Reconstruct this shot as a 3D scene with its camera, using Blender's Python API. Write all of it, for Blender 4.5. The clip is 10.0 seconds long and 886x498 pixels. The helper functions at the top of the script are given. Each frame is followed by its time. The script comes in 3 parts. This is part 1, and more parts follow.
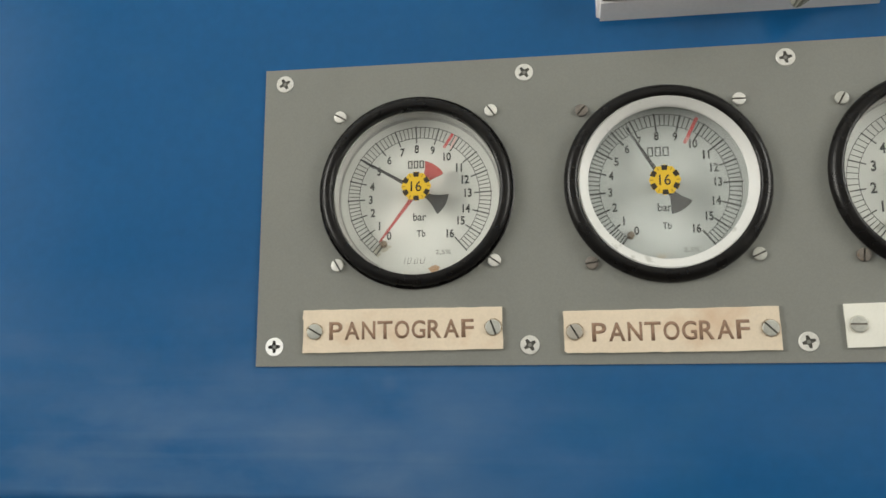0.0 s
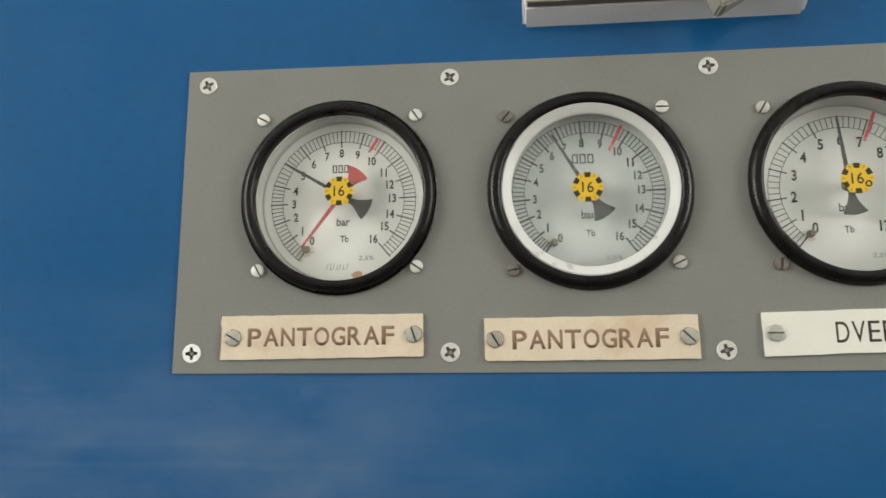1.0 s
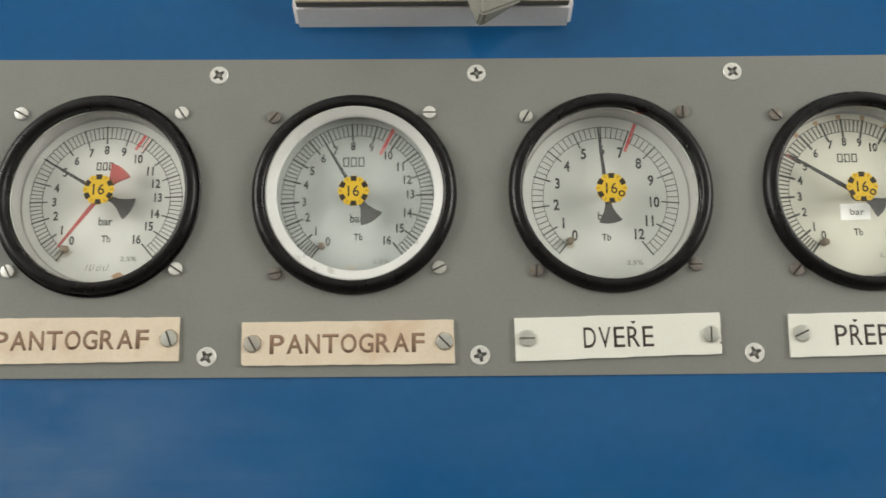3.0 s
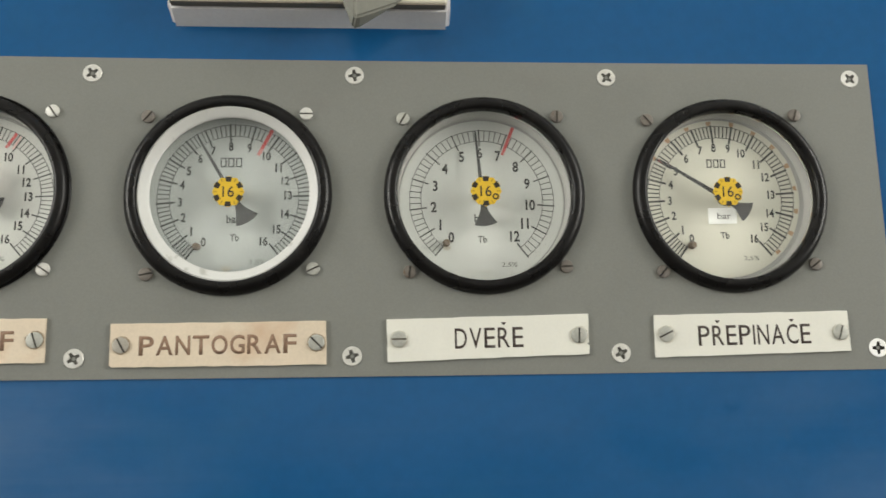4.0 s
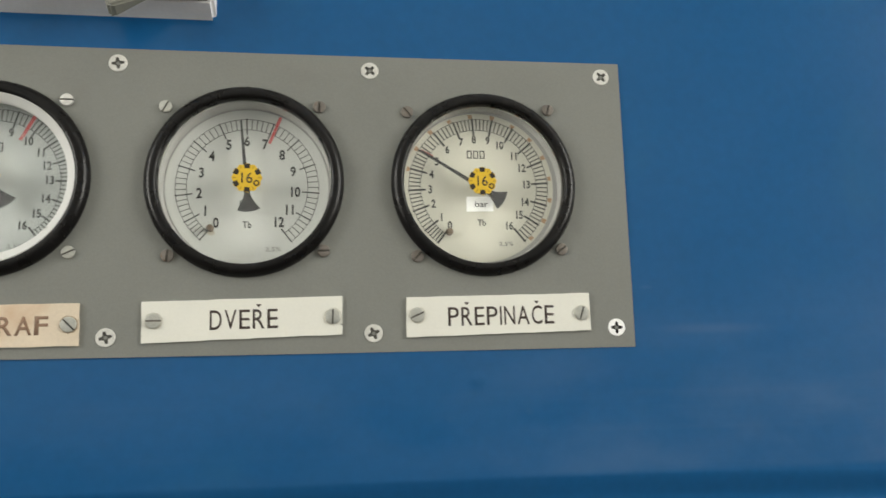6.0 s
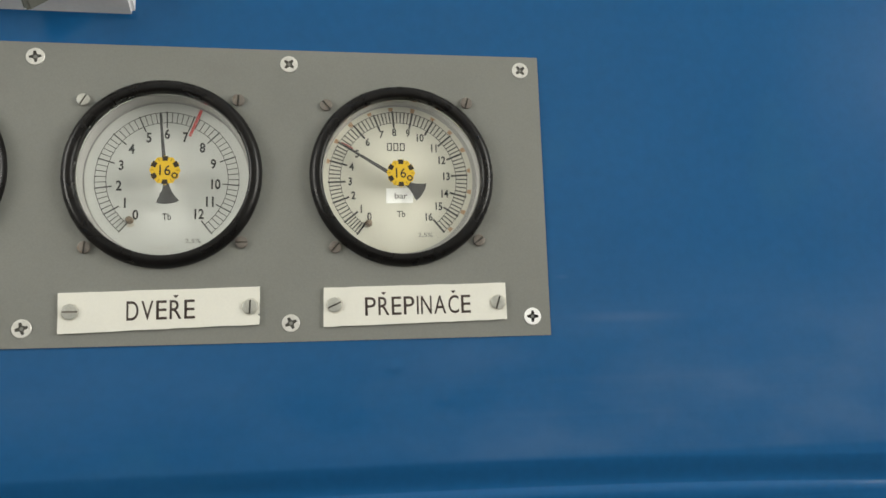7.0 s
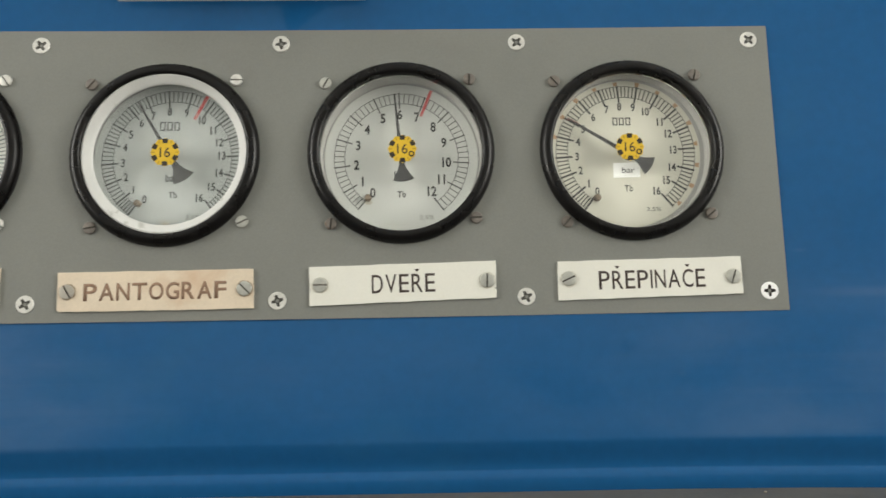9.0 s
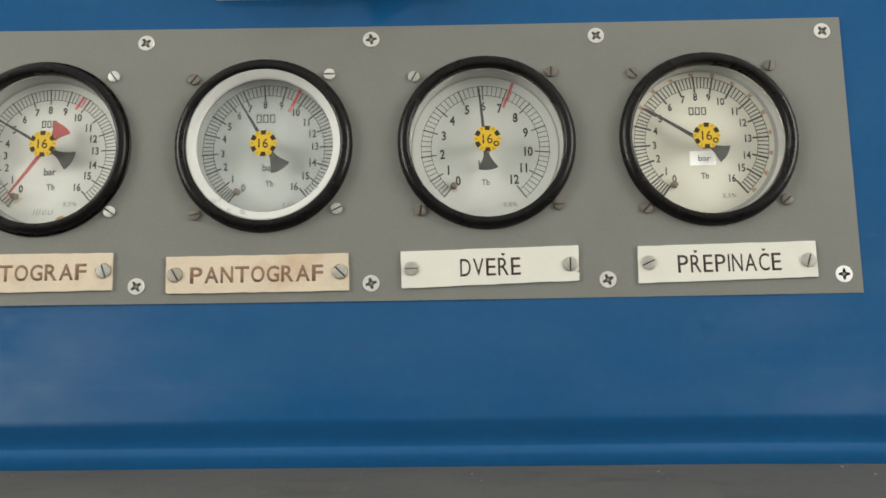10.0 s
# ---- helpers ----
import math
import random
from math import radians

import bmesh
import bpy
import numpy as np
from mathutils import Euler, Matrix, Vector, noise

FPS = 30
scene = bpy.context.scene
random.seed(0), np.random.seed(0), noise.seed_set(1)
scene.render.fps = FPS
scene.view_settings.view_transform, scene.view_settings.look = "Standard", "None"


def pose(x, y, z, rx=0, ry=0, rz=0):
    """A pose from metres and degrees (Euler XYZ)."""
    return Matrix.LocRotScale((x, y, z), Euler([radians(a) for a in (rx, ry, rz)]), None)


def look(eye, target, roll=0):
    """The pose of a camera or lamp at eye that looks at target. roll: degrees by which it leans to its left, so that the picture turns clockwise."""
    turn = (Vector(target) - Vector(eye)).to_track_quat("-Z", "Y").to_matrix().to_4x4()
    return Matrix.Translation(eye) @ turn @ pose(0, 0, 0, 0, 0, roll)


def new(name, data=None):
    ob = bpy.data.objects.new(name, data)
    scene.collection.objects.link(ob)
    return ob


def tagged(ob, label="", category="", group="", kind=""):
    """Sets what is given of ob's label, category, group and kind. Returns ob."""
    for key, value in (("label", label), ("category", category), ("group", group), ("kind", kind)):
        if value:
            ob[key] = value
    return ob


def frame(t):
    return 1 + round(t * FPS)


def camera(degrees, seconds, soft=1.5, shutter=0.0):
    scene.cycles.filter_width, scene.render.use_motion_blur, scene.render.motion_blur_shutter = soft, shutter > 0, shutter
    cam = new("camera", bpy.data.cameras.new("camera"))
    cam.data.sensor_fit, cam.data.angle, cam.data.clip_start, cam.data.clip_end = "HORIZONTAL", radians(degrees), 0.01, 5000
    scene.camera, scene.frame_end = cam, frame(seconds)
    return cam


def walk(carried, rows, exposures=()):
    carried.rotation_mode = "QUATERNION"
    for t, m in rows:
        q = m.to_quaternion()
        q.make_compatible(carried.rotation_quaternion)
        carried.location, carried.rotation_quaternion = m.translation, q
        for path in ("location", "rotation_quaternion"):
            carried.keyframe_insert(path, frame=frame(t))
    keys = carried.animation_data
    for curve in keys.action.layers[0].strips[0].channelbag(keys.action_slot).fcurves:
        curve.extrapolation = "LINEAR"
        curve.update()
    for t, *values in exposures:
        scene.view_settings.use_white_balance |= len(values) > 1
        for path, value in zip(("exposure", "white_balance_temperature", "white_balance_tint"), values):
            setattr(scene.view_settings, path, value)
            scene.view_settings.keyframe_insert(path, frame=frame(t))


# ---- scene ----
# x runs along the panel from its first top screw, y into the wall, z up from the floor
Z0 = 1.05          # height of the row of top screws
cam = camera(58.82, 10.0, soft=1.5, shutter=0.3)
PATH = [
    (0.0, 0.0933, -0.2647, -0.1090, 7.61, 9.76, 0.35),
    (0.5, 0.1003, -0.2623, -0.1093, 6.77, 10.18, 0.28),
    (1.0, 0.1106, -0.2594, -0.1087, 5.70, 10.23, 0.24),
    (1.5, 0.1223, -0.2571, -0.1081, 4.55, 10.23, 0.24),
    (2.0, 0.1364, -0.2557, -0.1072, 3.04, 10.14, 0.31),
    (2.5, 0.1499, -0.2556, -0.1060, 1.57, 9.89, 0.36),
    (4.0, 0.1902, -0.2590, -0.1038, -3.27, 9.33, 0.71),
    (4.5, 0.2061, -0.2622, -0.1055, -4.17, 9.37, 0.79),
    (5.0, 0.2218, -0.2657, -0.1074, -5.38, 9.32, 0.92),
    (5.5, 0.2347, -0.2697, -0.1093, -6.73, 9.25, 1.14),
    (6.0, 0.2486, -0.2753, -0.1109, -8.21, 9.05, 1.33),
    (6.2, 0.2537, -0.2772, -0.1129, -8.83, 9.23, 1.50),
    (7.3, 0.2749, -0.2846, -0.1126, -9.17, 8.23, 1.66),
    (7.5, 0.2715, -0.2829, -0.1131, -8.67, 8.25, 1.73),
    (8.0, 0.2557, -0.2768, -0.1182, -6.31, 9.06, 1.61),
    (8.5, 0.2424, -0.2754, -0.1195, -3.62, 9.00, 1.33),
    (9.0, 0.2263, -0.2801, -0.1206, -1.55, 8.52, 1.05),
    (9.5, 0.2138, -0.2867, -0.1219, -0.37, 8.06, 0.92),
    (10.0, 0.2039, -0.2935, -0.1247, 0.36, 7.94, 0.83),
]
walk(cam, [(t, pose(x, y, Z0 + z, 90 + pitch, roll, yaw)) for t, x, y, z, yaw, pitch, roll in PATH],
     exposures=[(0.0, 0.0), (10.0, 0.0)])

# ---- light ----
world = bpy.data.worlds.new("world")
scene.world = world
world.use_nodes = True
sky = world.node_tree.nodes.new("ShaderNodeTexSky")
sky.sky_type, sky.sun_disc, sky.sun_elevation, sky.sun_rotation = "NISHITA", False, radians(40), radians(200)
world.node_tree.links.new(sky.outputs[0], world.node_tree.nodes["Background"].inputs[0])
world.node_tree.nodes["Background"].inputs[1].default_value = 0.1
sun = new("sun", bpy.data.lights.new("sun", "SUN"))
sun.data.energy, sun.data.angle, sun.data.color = 1.0, radians(12), (1.0, 0.96, 0.9)
sun.matrix_world = look((0, -3, 6), (0.4, -8, 0))


def window_lamp(x0, y0, z0, target, width, height, watts, colour):
    """Sky light in a window's opening."""
    lamp = new("window_light", bpy.data.lights.new("window_light", "AREA"))
    lamp.data.shape, lamp.data.size, lamp.data.size_y = "RECTANGLE", width, height
    lamp.data.energy, lamp.data.color = watts, colour
    lamp.matrix_world = look((x0, y0, z0), target)
    return lamp


# room: x -1.2..1.6, y 0..-1.8, z 0..2.15
RX0, RX1, RY1, RZ1 = -1.2, 1.6, -1.8, 2.15
window_lamp(RX0 - 0.03, -0.70, 1.36, (0.2, -0.70, 1.36), 0.62, 0.98, 19.4, (1.0, 0.97, 0.88))
window_lamp(RX1 + 0.03, -0.70, 1.36, (0.2, -0.70, 1.36), 0.62, 0.98, 20.6, (1.0, 0.97, 0.88))


# ---- materials ----
def material(name, colour, rough=0.5, metal=0.0, vary=0.08, grain=900.0, patch=30.0, bump=0.0, second=None, amount=0.0,
             spot=60.0, coat=0.0, rough_vary=0.08, detail=6.0, edge=0.12):
    """A painted or worn surface: fine grain and broad patches in its colour, a second colour in stains, fine relief."""
    m = bpy.data.materials.new(name)
    m.use_nodes = True
    n, link = m.node_tree.nodes, m.node_tree.links.new
    b = n["Principled BSDF"]
    where = n.new("ShaderNodeTexCoord")
    info = n.new("ShaderNodeObjectInfo")
    shift = n.new("ShaderNodeVectorMath")
    shift.operation = "ADD"
    link(where.outputs["Object"], shift.inputs[0])
    far = n.new("ShaderNodeMath")
    far.operation = "MULTIPLY"
    far.inputs[1].default_value = 7.3
    link(info.outputs["Random"], far.inputs[0])
    link(far.outputs[0], shift.inputs[1])

    def noisy(scale, det=detail):
        t = n.new("ShaderNodeTexNoise")
        t.inputs["Scale"].default_value, t.inputs["Detail"].default_value = scale, det
        link(shift.outputs[0], t.inputs["Vector"])
        return t.outputs["Fac"]

    fine, broad = noisy(grain, 3), noisy(patch)
    both = n.new("ShaderNodeMath")
    both.operation = "ADD"
    link(fine, both.inputs[0])
    link(broad, both.inputs[1])
    level = n.new("ShaderNodeMapRange")
    level.inputs["From Min"].default_value, level.inputs["From Max"].default_value = 0.6, 1.4
    level.inputs["To Min"].default_value, level.inputs["To Max"].default_value = 1 - vary, 1 + vary
    link(both.outputs[0], level.inputs["Value"])
    tint = n.new("ShaderNodeVectorMath")
    tint.operation = "SCALE"
    tint.inputs[0].default_value = colour
    link(level.outputs[0], tint.inputs["Scale"])
    last = tint.outputs[0]
    if second:
        stain = noisy(spot, 8)
        ramp = n.new("ShaderNodeMapRange")
        ramp.inputs["From Min"].default_value, ramp.inputs["From Max"].default_value = 0.62 - amount, 0.62 - amount + edge
        link(stain, ramp.inputs["Value"])
        mix = n.new("ShaderNodeMix")
        mix.data_type = "RGBA"
        mix.inputs["B"].default_value = (*second, 1)
        link(ramp.outputs[0], mix.inputs["Factor"])
        link(last, mix.inputs["A"])
        last = mix.outputs["Result"]
    link(last, b.inputs["Base Color"])
    r = n.new("ShaderNodeMapRange")
    r.inputs["From Min"].default_value, r.inputs["From Max"].default_value = 0.3, 0.7
    r.inputs["To Min"].default_value, r.inputs["To Max"].default_value = max(rough - rough_vary, 0.02), rough + rough_vary
    link(broad, r.inputs["Value"])
    link(r.outputs[0], b.inputs["Roughness"])
    b.inputs["Metallic"].default_value = metal
    b.inputs["Coat Weight"].default_value = coat
    b.inputs["Coat Roughness"].default_value = 0.12
    if bump:
        up = n.new("ShaderNodeBump")
        up.inputs["Strength"].default_value, up.inputs["Distance"].default_value = 0.6, bump
        link(both.outputs[0], up.inputs["Height"])
        link(up.outputs[0], b.inputs["Normal"])
    return m


BLUE = material("blue_gloss_paint", (0.0100, 0.091, 0.246), 0.19, vary=0.07, grain=260, patch=14, bump=0.00005,
                second=(0.021, 0.112, 0.243), amount=0.02, spot=16, rough_vary=0.05, edge=0.3)


def dust_film(m, colour):
    """A pale haze that paints the sheet's soft reflections into its colour: streaks, long along x, over its lower part.
    """
    n, link = m.node_tree.nodes, m.node_tree.links.new
    b = n["Principled BSDF"]
    paint = b.inputs["Base Color"].links[0].from_socket
    where = n.new("ShaderNodeTexCoord")
    total = None
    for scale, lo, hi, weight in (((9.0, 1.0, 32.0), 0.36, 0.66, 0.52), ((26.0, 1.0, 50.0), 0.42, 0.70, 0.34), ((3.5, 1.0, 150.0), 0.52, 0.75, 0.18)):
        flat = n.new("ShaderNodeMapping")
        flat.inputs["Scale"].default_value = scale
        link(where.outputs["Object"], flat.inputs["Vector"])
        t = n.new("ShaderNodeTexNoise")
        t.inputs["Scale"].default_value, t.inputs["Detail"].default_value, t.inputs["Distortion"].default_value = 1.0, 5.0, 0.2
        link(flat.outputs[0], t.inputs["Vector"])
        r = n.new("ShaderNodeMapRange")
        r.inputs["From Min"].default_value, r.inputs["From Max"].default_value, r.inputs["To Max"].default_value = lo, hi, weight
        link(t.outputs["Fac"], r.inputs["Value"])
        if total is None:
            total = r.outputs[0]
        else:
            add = n.new("ShaderNodeMath")
            add.operation = "ADD"
            link(total, add.inputs[0])
            link(r.outputs[0], add.inputs[1])
            total = add.outputs[0]
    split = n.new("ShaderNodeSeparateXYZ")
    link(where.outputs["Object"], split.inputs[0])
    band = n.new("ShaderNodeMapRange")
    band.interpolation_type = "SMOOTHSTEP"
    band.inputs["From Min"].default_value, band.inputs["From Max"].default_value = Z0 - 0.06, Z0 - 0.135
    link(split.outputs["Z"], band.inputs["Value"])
    # the painted reflection stops where the sheet rolls back
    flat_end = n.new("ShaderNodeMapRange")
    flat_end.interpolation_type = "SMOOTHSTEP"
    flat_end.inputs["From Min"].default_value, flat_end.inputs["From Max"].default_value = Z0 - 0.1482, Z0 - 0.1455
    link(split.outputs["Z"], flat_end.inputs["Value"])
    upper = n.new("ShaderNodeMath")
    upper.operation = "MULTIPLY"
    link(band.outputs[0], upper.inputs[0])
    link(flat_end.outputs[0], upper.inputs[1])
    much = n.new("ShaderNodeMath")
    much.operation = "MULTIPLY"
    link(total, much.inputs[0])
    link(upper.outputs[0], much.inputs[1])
    # painted reflection: strong at the left, weak in the middle, moderate at the right
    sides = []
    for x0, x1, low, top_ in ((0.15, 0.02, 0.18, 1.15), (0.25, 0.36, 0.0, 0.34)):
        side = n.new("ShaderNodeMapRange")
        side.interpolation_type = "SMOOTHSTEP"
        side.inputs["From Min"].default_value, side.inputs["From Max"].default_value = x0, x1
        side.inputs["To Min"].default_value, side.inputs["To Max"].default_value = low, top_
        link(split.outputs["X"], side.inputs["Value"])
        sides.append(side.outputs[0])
    side_weight = n.new("ShaderNodeMath")
    side_weight.operation = "ADD"
    link(sides[0], side_weight.inputs[0])
    link(sides[1], side_weight.inputs[1])
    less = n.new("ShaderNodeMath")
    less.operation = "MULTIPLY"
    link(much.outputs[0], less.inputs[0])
    link(side_weight.outputs[0], less.inputs[1])
    film = less
    # pale spots and streaks: glints on the dents and sheet, put into the colour
    for x, z, r, squeeze in ((0.3006, -0.1136, 0.0022, 1.0), (0.3190, -0.1246, 0.0024, 1.0), (0.2902, -0.1267, 0.0022, 1.0), (0.3300, -0.1150, 0.0022, 1.0), (0.0394, -0.1089, 0.0045, 1.0), (0.3900, -0.0962, 0.0300, 10.0), (0.3650, -0.0808, 0.0040, 3.0)):
        flat = n.new("ShaderNodeVectorMath")
        flat.operation = "MULTIPLY"
        flat.inputs[1].default_value = (1.0, 1.0, squeeze)
        link(where.outputs["Object"], flat.inputs[0])
        gap_ = n.new("ShaderNodeVectorMath")
        gap_.operation = "DISTANCE"
        gap_.inputs[1].default_value = (x, 0.002, (Z0 + z) * squeeze)
        link(flat.outputs[0], gap_.inputs[0])
        near = n.new("ShaderNodeMapRange")
        near.interpolation_type = "SMOOTHSTEP"
        near.inputs["From Min"].default_value, near.inputs["From Max"].default_value, near.inputs["To Min"].default_value, near.inputs["To Max"].default_value = 0.0, r, 0.22, 0.0
        link(gap_.outputs["Value"], near.inputs["Value"])
        both = n.new("ShaderNodeMath")
        both.operation = "ADD"
        both.use_clamp = True
        link(film.outputs[0], both.inputs[0])
        link(near.outputs[0], both.inputs[1])
        film = both
    less = film
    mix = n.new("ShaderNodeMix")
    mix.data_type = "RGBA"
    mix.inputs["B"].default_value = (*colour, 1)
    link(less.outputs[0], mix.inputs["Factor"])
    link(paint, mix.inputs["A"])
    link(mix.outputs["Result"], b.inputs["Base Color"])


# blue-grey of the reflected haze, mixed into the paint colour
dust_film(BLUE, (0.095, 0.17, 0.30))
BLUE.node_tree.nodes["Principled BSDF"].inputs["Specular IOR Level"].default_value = 0.26
GREY = material("grey_panel_paint", (0.207, 0.211, 0.194), 0.6, vary=0.075, grain=1500, patch=38, bump=0.00002,
                second=(0.178, 0.168, 0.158), amount=-0.02, spot=35, edge=0.3)
GREY.node_tree.nodes["Principled BSDF"].inputs["Specular IOR Level"].default_value = 0.35
RUBBER = material("black_rubber", (0.0055, 0.005, 0.005), 0.3, vary=0.25, grain=900, patch=150, bump=0.00002, second=(0.018, 0.016, 0.015), amount=-0.03, spot=300)
RUBBER.node_tree.nodes["Principled BSDF"].inputs["Specular IOR Level"].default_value = 0.25
ZINC = material("zinc_screw", (0.70, 0.69, 0.65), 0.42, metal=0.35, vary=0.15, grain=2500, patch=500, second=(0.2, 0.17, 0.13), amount=-0.08, spot=700)
BRIGHT = material("bright_zinc_screw", (0.96, 0.96, 0.95), 0.4, metal=0.0, vary=0.06, grain=2500, patch=500)
DULL = material("tarnished_screw", (0.18, 0.16, 0.14), 0.5, metal=0.3, vary=0.25, grain=2200, patch=450, second=(0.16, 0.11, 0.07), amount=0.0, spot=600)
DARK = material("dark_recess", (0.02, 0.018, 0.016), 0.8, vary=0.3, grain=2500, patch=700)
DARK.node_tree.nodes["Principled BSDF"].inputs["Specular IOR Level"].default_value = 0.1
RECESS = material("grey_recess", (0.06, 0.058, 0.05), 0.7, vary=0.3, grain=2500, patch=700)
SLOT = material("dark_slot", (0.085, 0.078, 0.068), 0.7, vary=0.3, grain=2500, patch=700)
STEEL = material("grey_steel_screw", (0.46, 0.46, 0.42), 0.45, metal=0.4, vary=0.2, grain=2200, patch=450, second=(0.26, 0.25, 0.22), amount=-0.04, spot=700)
BROWN_STEEL = material("browned_steel_screw", (0.42, 0.39, 0.34), 0.5, metal=0.3, vary=0.2, grain=2200, patch=450, second=(0.22, 0.17, 0.12), amount=-0.02, spot=700)
DIAL = material("white_dial", (0.60, 0.605, 0.57), 0.6, vary=0.02, grain=1200, patch=60, second=(0.62, 0.57, 0.44), amount=-0.14, spot=90)
DIAL_GREY = material("pale_grey_dial", (0.60, 0.61, 0.58), 0.6, vary=0.02, grain=1200, patch=60, second=(0.62, 0.57, 0.44), amount=-0.14, spot=90)
DIAL_COOL = material("cool_white_dial", (0.48, 0.505, 0.49), 0.6, vary=0.02, grain=1200, patch=60)
DIAL_OLD = material("yellowed_dial", (0.59, 0.575, 0.49), 0.6, vary=0.03, grain=1200, patch=60, second=(0.62, 0.52, 0.34), amount=-0.1, spot=80)
PAPER = material("white_paper", (0.92, 0.92, 0.90), 0.7, vary=0.02)
CASE = material("light_grey_case", (0.335, 0.33, 0.315), 0.5, vary=0.05, grain=1200, patch=80)
WHITE_RING = material("chipped_white_ring", (0.66, 0.66, 0.64), 0.45, vary=0.04, grain=1500, patch=90, second=(0.47, 0.47, 0.44), amount=-0.01, spot=170, edge=0.06)
INK = material("black_ink", (0.026, 0.026, 0.024), 0.6, vary=0.2, grain=2000, patch=300)
FAINT_INK = material("faded_grey_ink", (0.20, 0.20, 0.18), 0.6, vary=0.25, grain=2000, patch=400)
NEEDLE = material("black_pointer_paint", (0.03, 0.03, 0.03), 0.5, vary=0.2, grain=2000, patch=300)
RED = material("red_paint", (0.33, 0.05, 0.045), 0.5, vary=0.12, grain=2200, patch=250)
RED_MARK = material("red_mark_paint", (0.62, 0.09, 0.09), 0.5, vary=0.15, grain=2200, patch=300, second=(0.66, 0.34, 0.31), amount=0.05, spot=500)
YELLOW = material("yellow_sticker", (0.72, 0.47, 0.025), 0.4, vary=0.06, grain=1800, patch=250)
STICKER_BLACK = material("sticker_black", (0.025, 0.018, 0.01), 0.45, vary=0.2, grain=1800, patch=300)
STICKER_BROWN = material("sticker_brown_print", (0.36, 0.22, 0.02), 0.45, vary=0.1, grain=1800, patch=300)
RED_BROWN = material("red_brown_paint", (0.34, 0.09, 0.08), 0.6, vary=0.15, grain=2200, patch=300)
RUST = material("brown_rust", (0.17, 0.125, 0.085), 0.8, vary=0.3, grain=2500, patch=600)
PALE_INK = material("pale_worn_ink", (0.56, 0.55, 0.50), 0.6, vary=0.1, grain=2000, patch=400)
SMEAR = material("pale_brown_smear", (0.47, 0.44, 0.36), 0.7, vary=0.12, grain=2000, patch=500)
RUST_PALE = material("pale_rust", (0.42, 0.25, 0.14), 0.8, vary=0.2, grain=2500, patch=600)
PINK = material("faded_pink_paint", (0.75, 0.52, 0.48), 0.6, vary=0.1, grain=2500, patch=600)
STAIN = material("orange_brown_stain", (0.42, 0.26, 0.15), 0.8, vary=0.2, grain=2500, patch=600)
CREAM_OLD = material("yellowed_plastic", (0.72, 0.61, 0.475), 0.5, vary=0.07, grain=1200, patch=90, second=(0.60, 0.42, 0.28), amount=0.07, spot=70, bump=0.00002, edge=0.25)
CREAM = material("cream_white_plastic", (0.78, 0.77, 0.70), 0.5, vary=0.03, grain=1200, patch=90, second=(0.66, 0.62, 0.48), amount=-0.1, spot=120, bump=0.00002, edge=0.2)
GRIME_SHADE_OLD = material("brown_grime_shade", (0.36, 0.28, 0.19), 0.7, vary=0.2, grain=2000, patch=500)
GRIME_SHADE = material("grey_grime_shade", (0.62, 0.60, 0.52), 0.7, vary=0.15, grain=2000, patch=500)
ENGRAVED = material("brown_engraving", (0.27, 0.168, 0.112), 0.7, vary=0.25, grain=2000, patch=500)
ENGRAVED_BLACK = material("black_engraving", (0.045, 0.03, 0.024), 0.7, vary=0.25, grain=2000, patch=500)
BOX = material("off_white_box_enamel", (0.82, 0.805, 0.82), 0.42, vary=0.05, grain=900, patch=70, second=(0.42, 0.38, 0.36), amount=-0.08, spot=60, bump=0.00004)
# brown of the shadow line below the switch box lid
LID_SHADE = material("brown_lid_shade", (0.20, 0.175, 0.14), 0.7, vary=0.2, grain=1200, patch=200)
LID = material("cream_lid", (0.74, 0.70, 0.58), 0.4, vary=0.04, grain=900, patch=60)
KNOB = material("grey_knob_plastic", (0.215, 0.215, 0.185), 0.65, vary=0.08, grain=900, patch=120, second=(0.34, 0.31, 0.2), amount=-0.04, spot=110)
DESK = material("dusty_grey_desk", (0.135, 0.125, 0.108), 0.75, vary=0.16, grain=500, patch=40, bump=0.0002, second=(0.085, 0.072, 0.056), amount=0.05, spot=50, edge=0.25)
CRUMB = material("pale_crumb", (0.30, 0.27, 0.22), 0.9, vary=0.2)
WALL = material("pale_grey_cab_paint", (0.76, 0.76, 0.73), 0.6, vary=0.06, grain=300, patch=6)
BEIGEWALL = material("beige_cab_panel", (0.70, 0.685, 0.64), 0.6, vary=0.1, grain=300, patch=6)
REARWALL = material("grey_cab_panel", (0.74, 0.725, 0.69), 0.6, vary=0.1, grain=300, patch=6)
CEIL = material("white_ceiling_paint", (0.84, 0.84, 0.81), 0.7, vary=0.04, grain=300, patch=5)
FLOOR = material("worn_floor_rubber", (0.16, 0.155, 0.145), 0.7, vary=0.2, grain=300, patch=8)

GLASS = bpy.data.materials.new("gauge_glass")
GLASS.use_nodes = True
_g = GLASS.node_tree.nodes["Principled BSDF"]
_g.inputs["Base Color"].default_value = (0.97, 0.985, 0.98, 1)
_g.inputs["Roughness"].default_value, _g.inputs["IOR"].default_value = 0.03, 1.45
_g.inputs["Transmission Weight"].default_value = 1.0

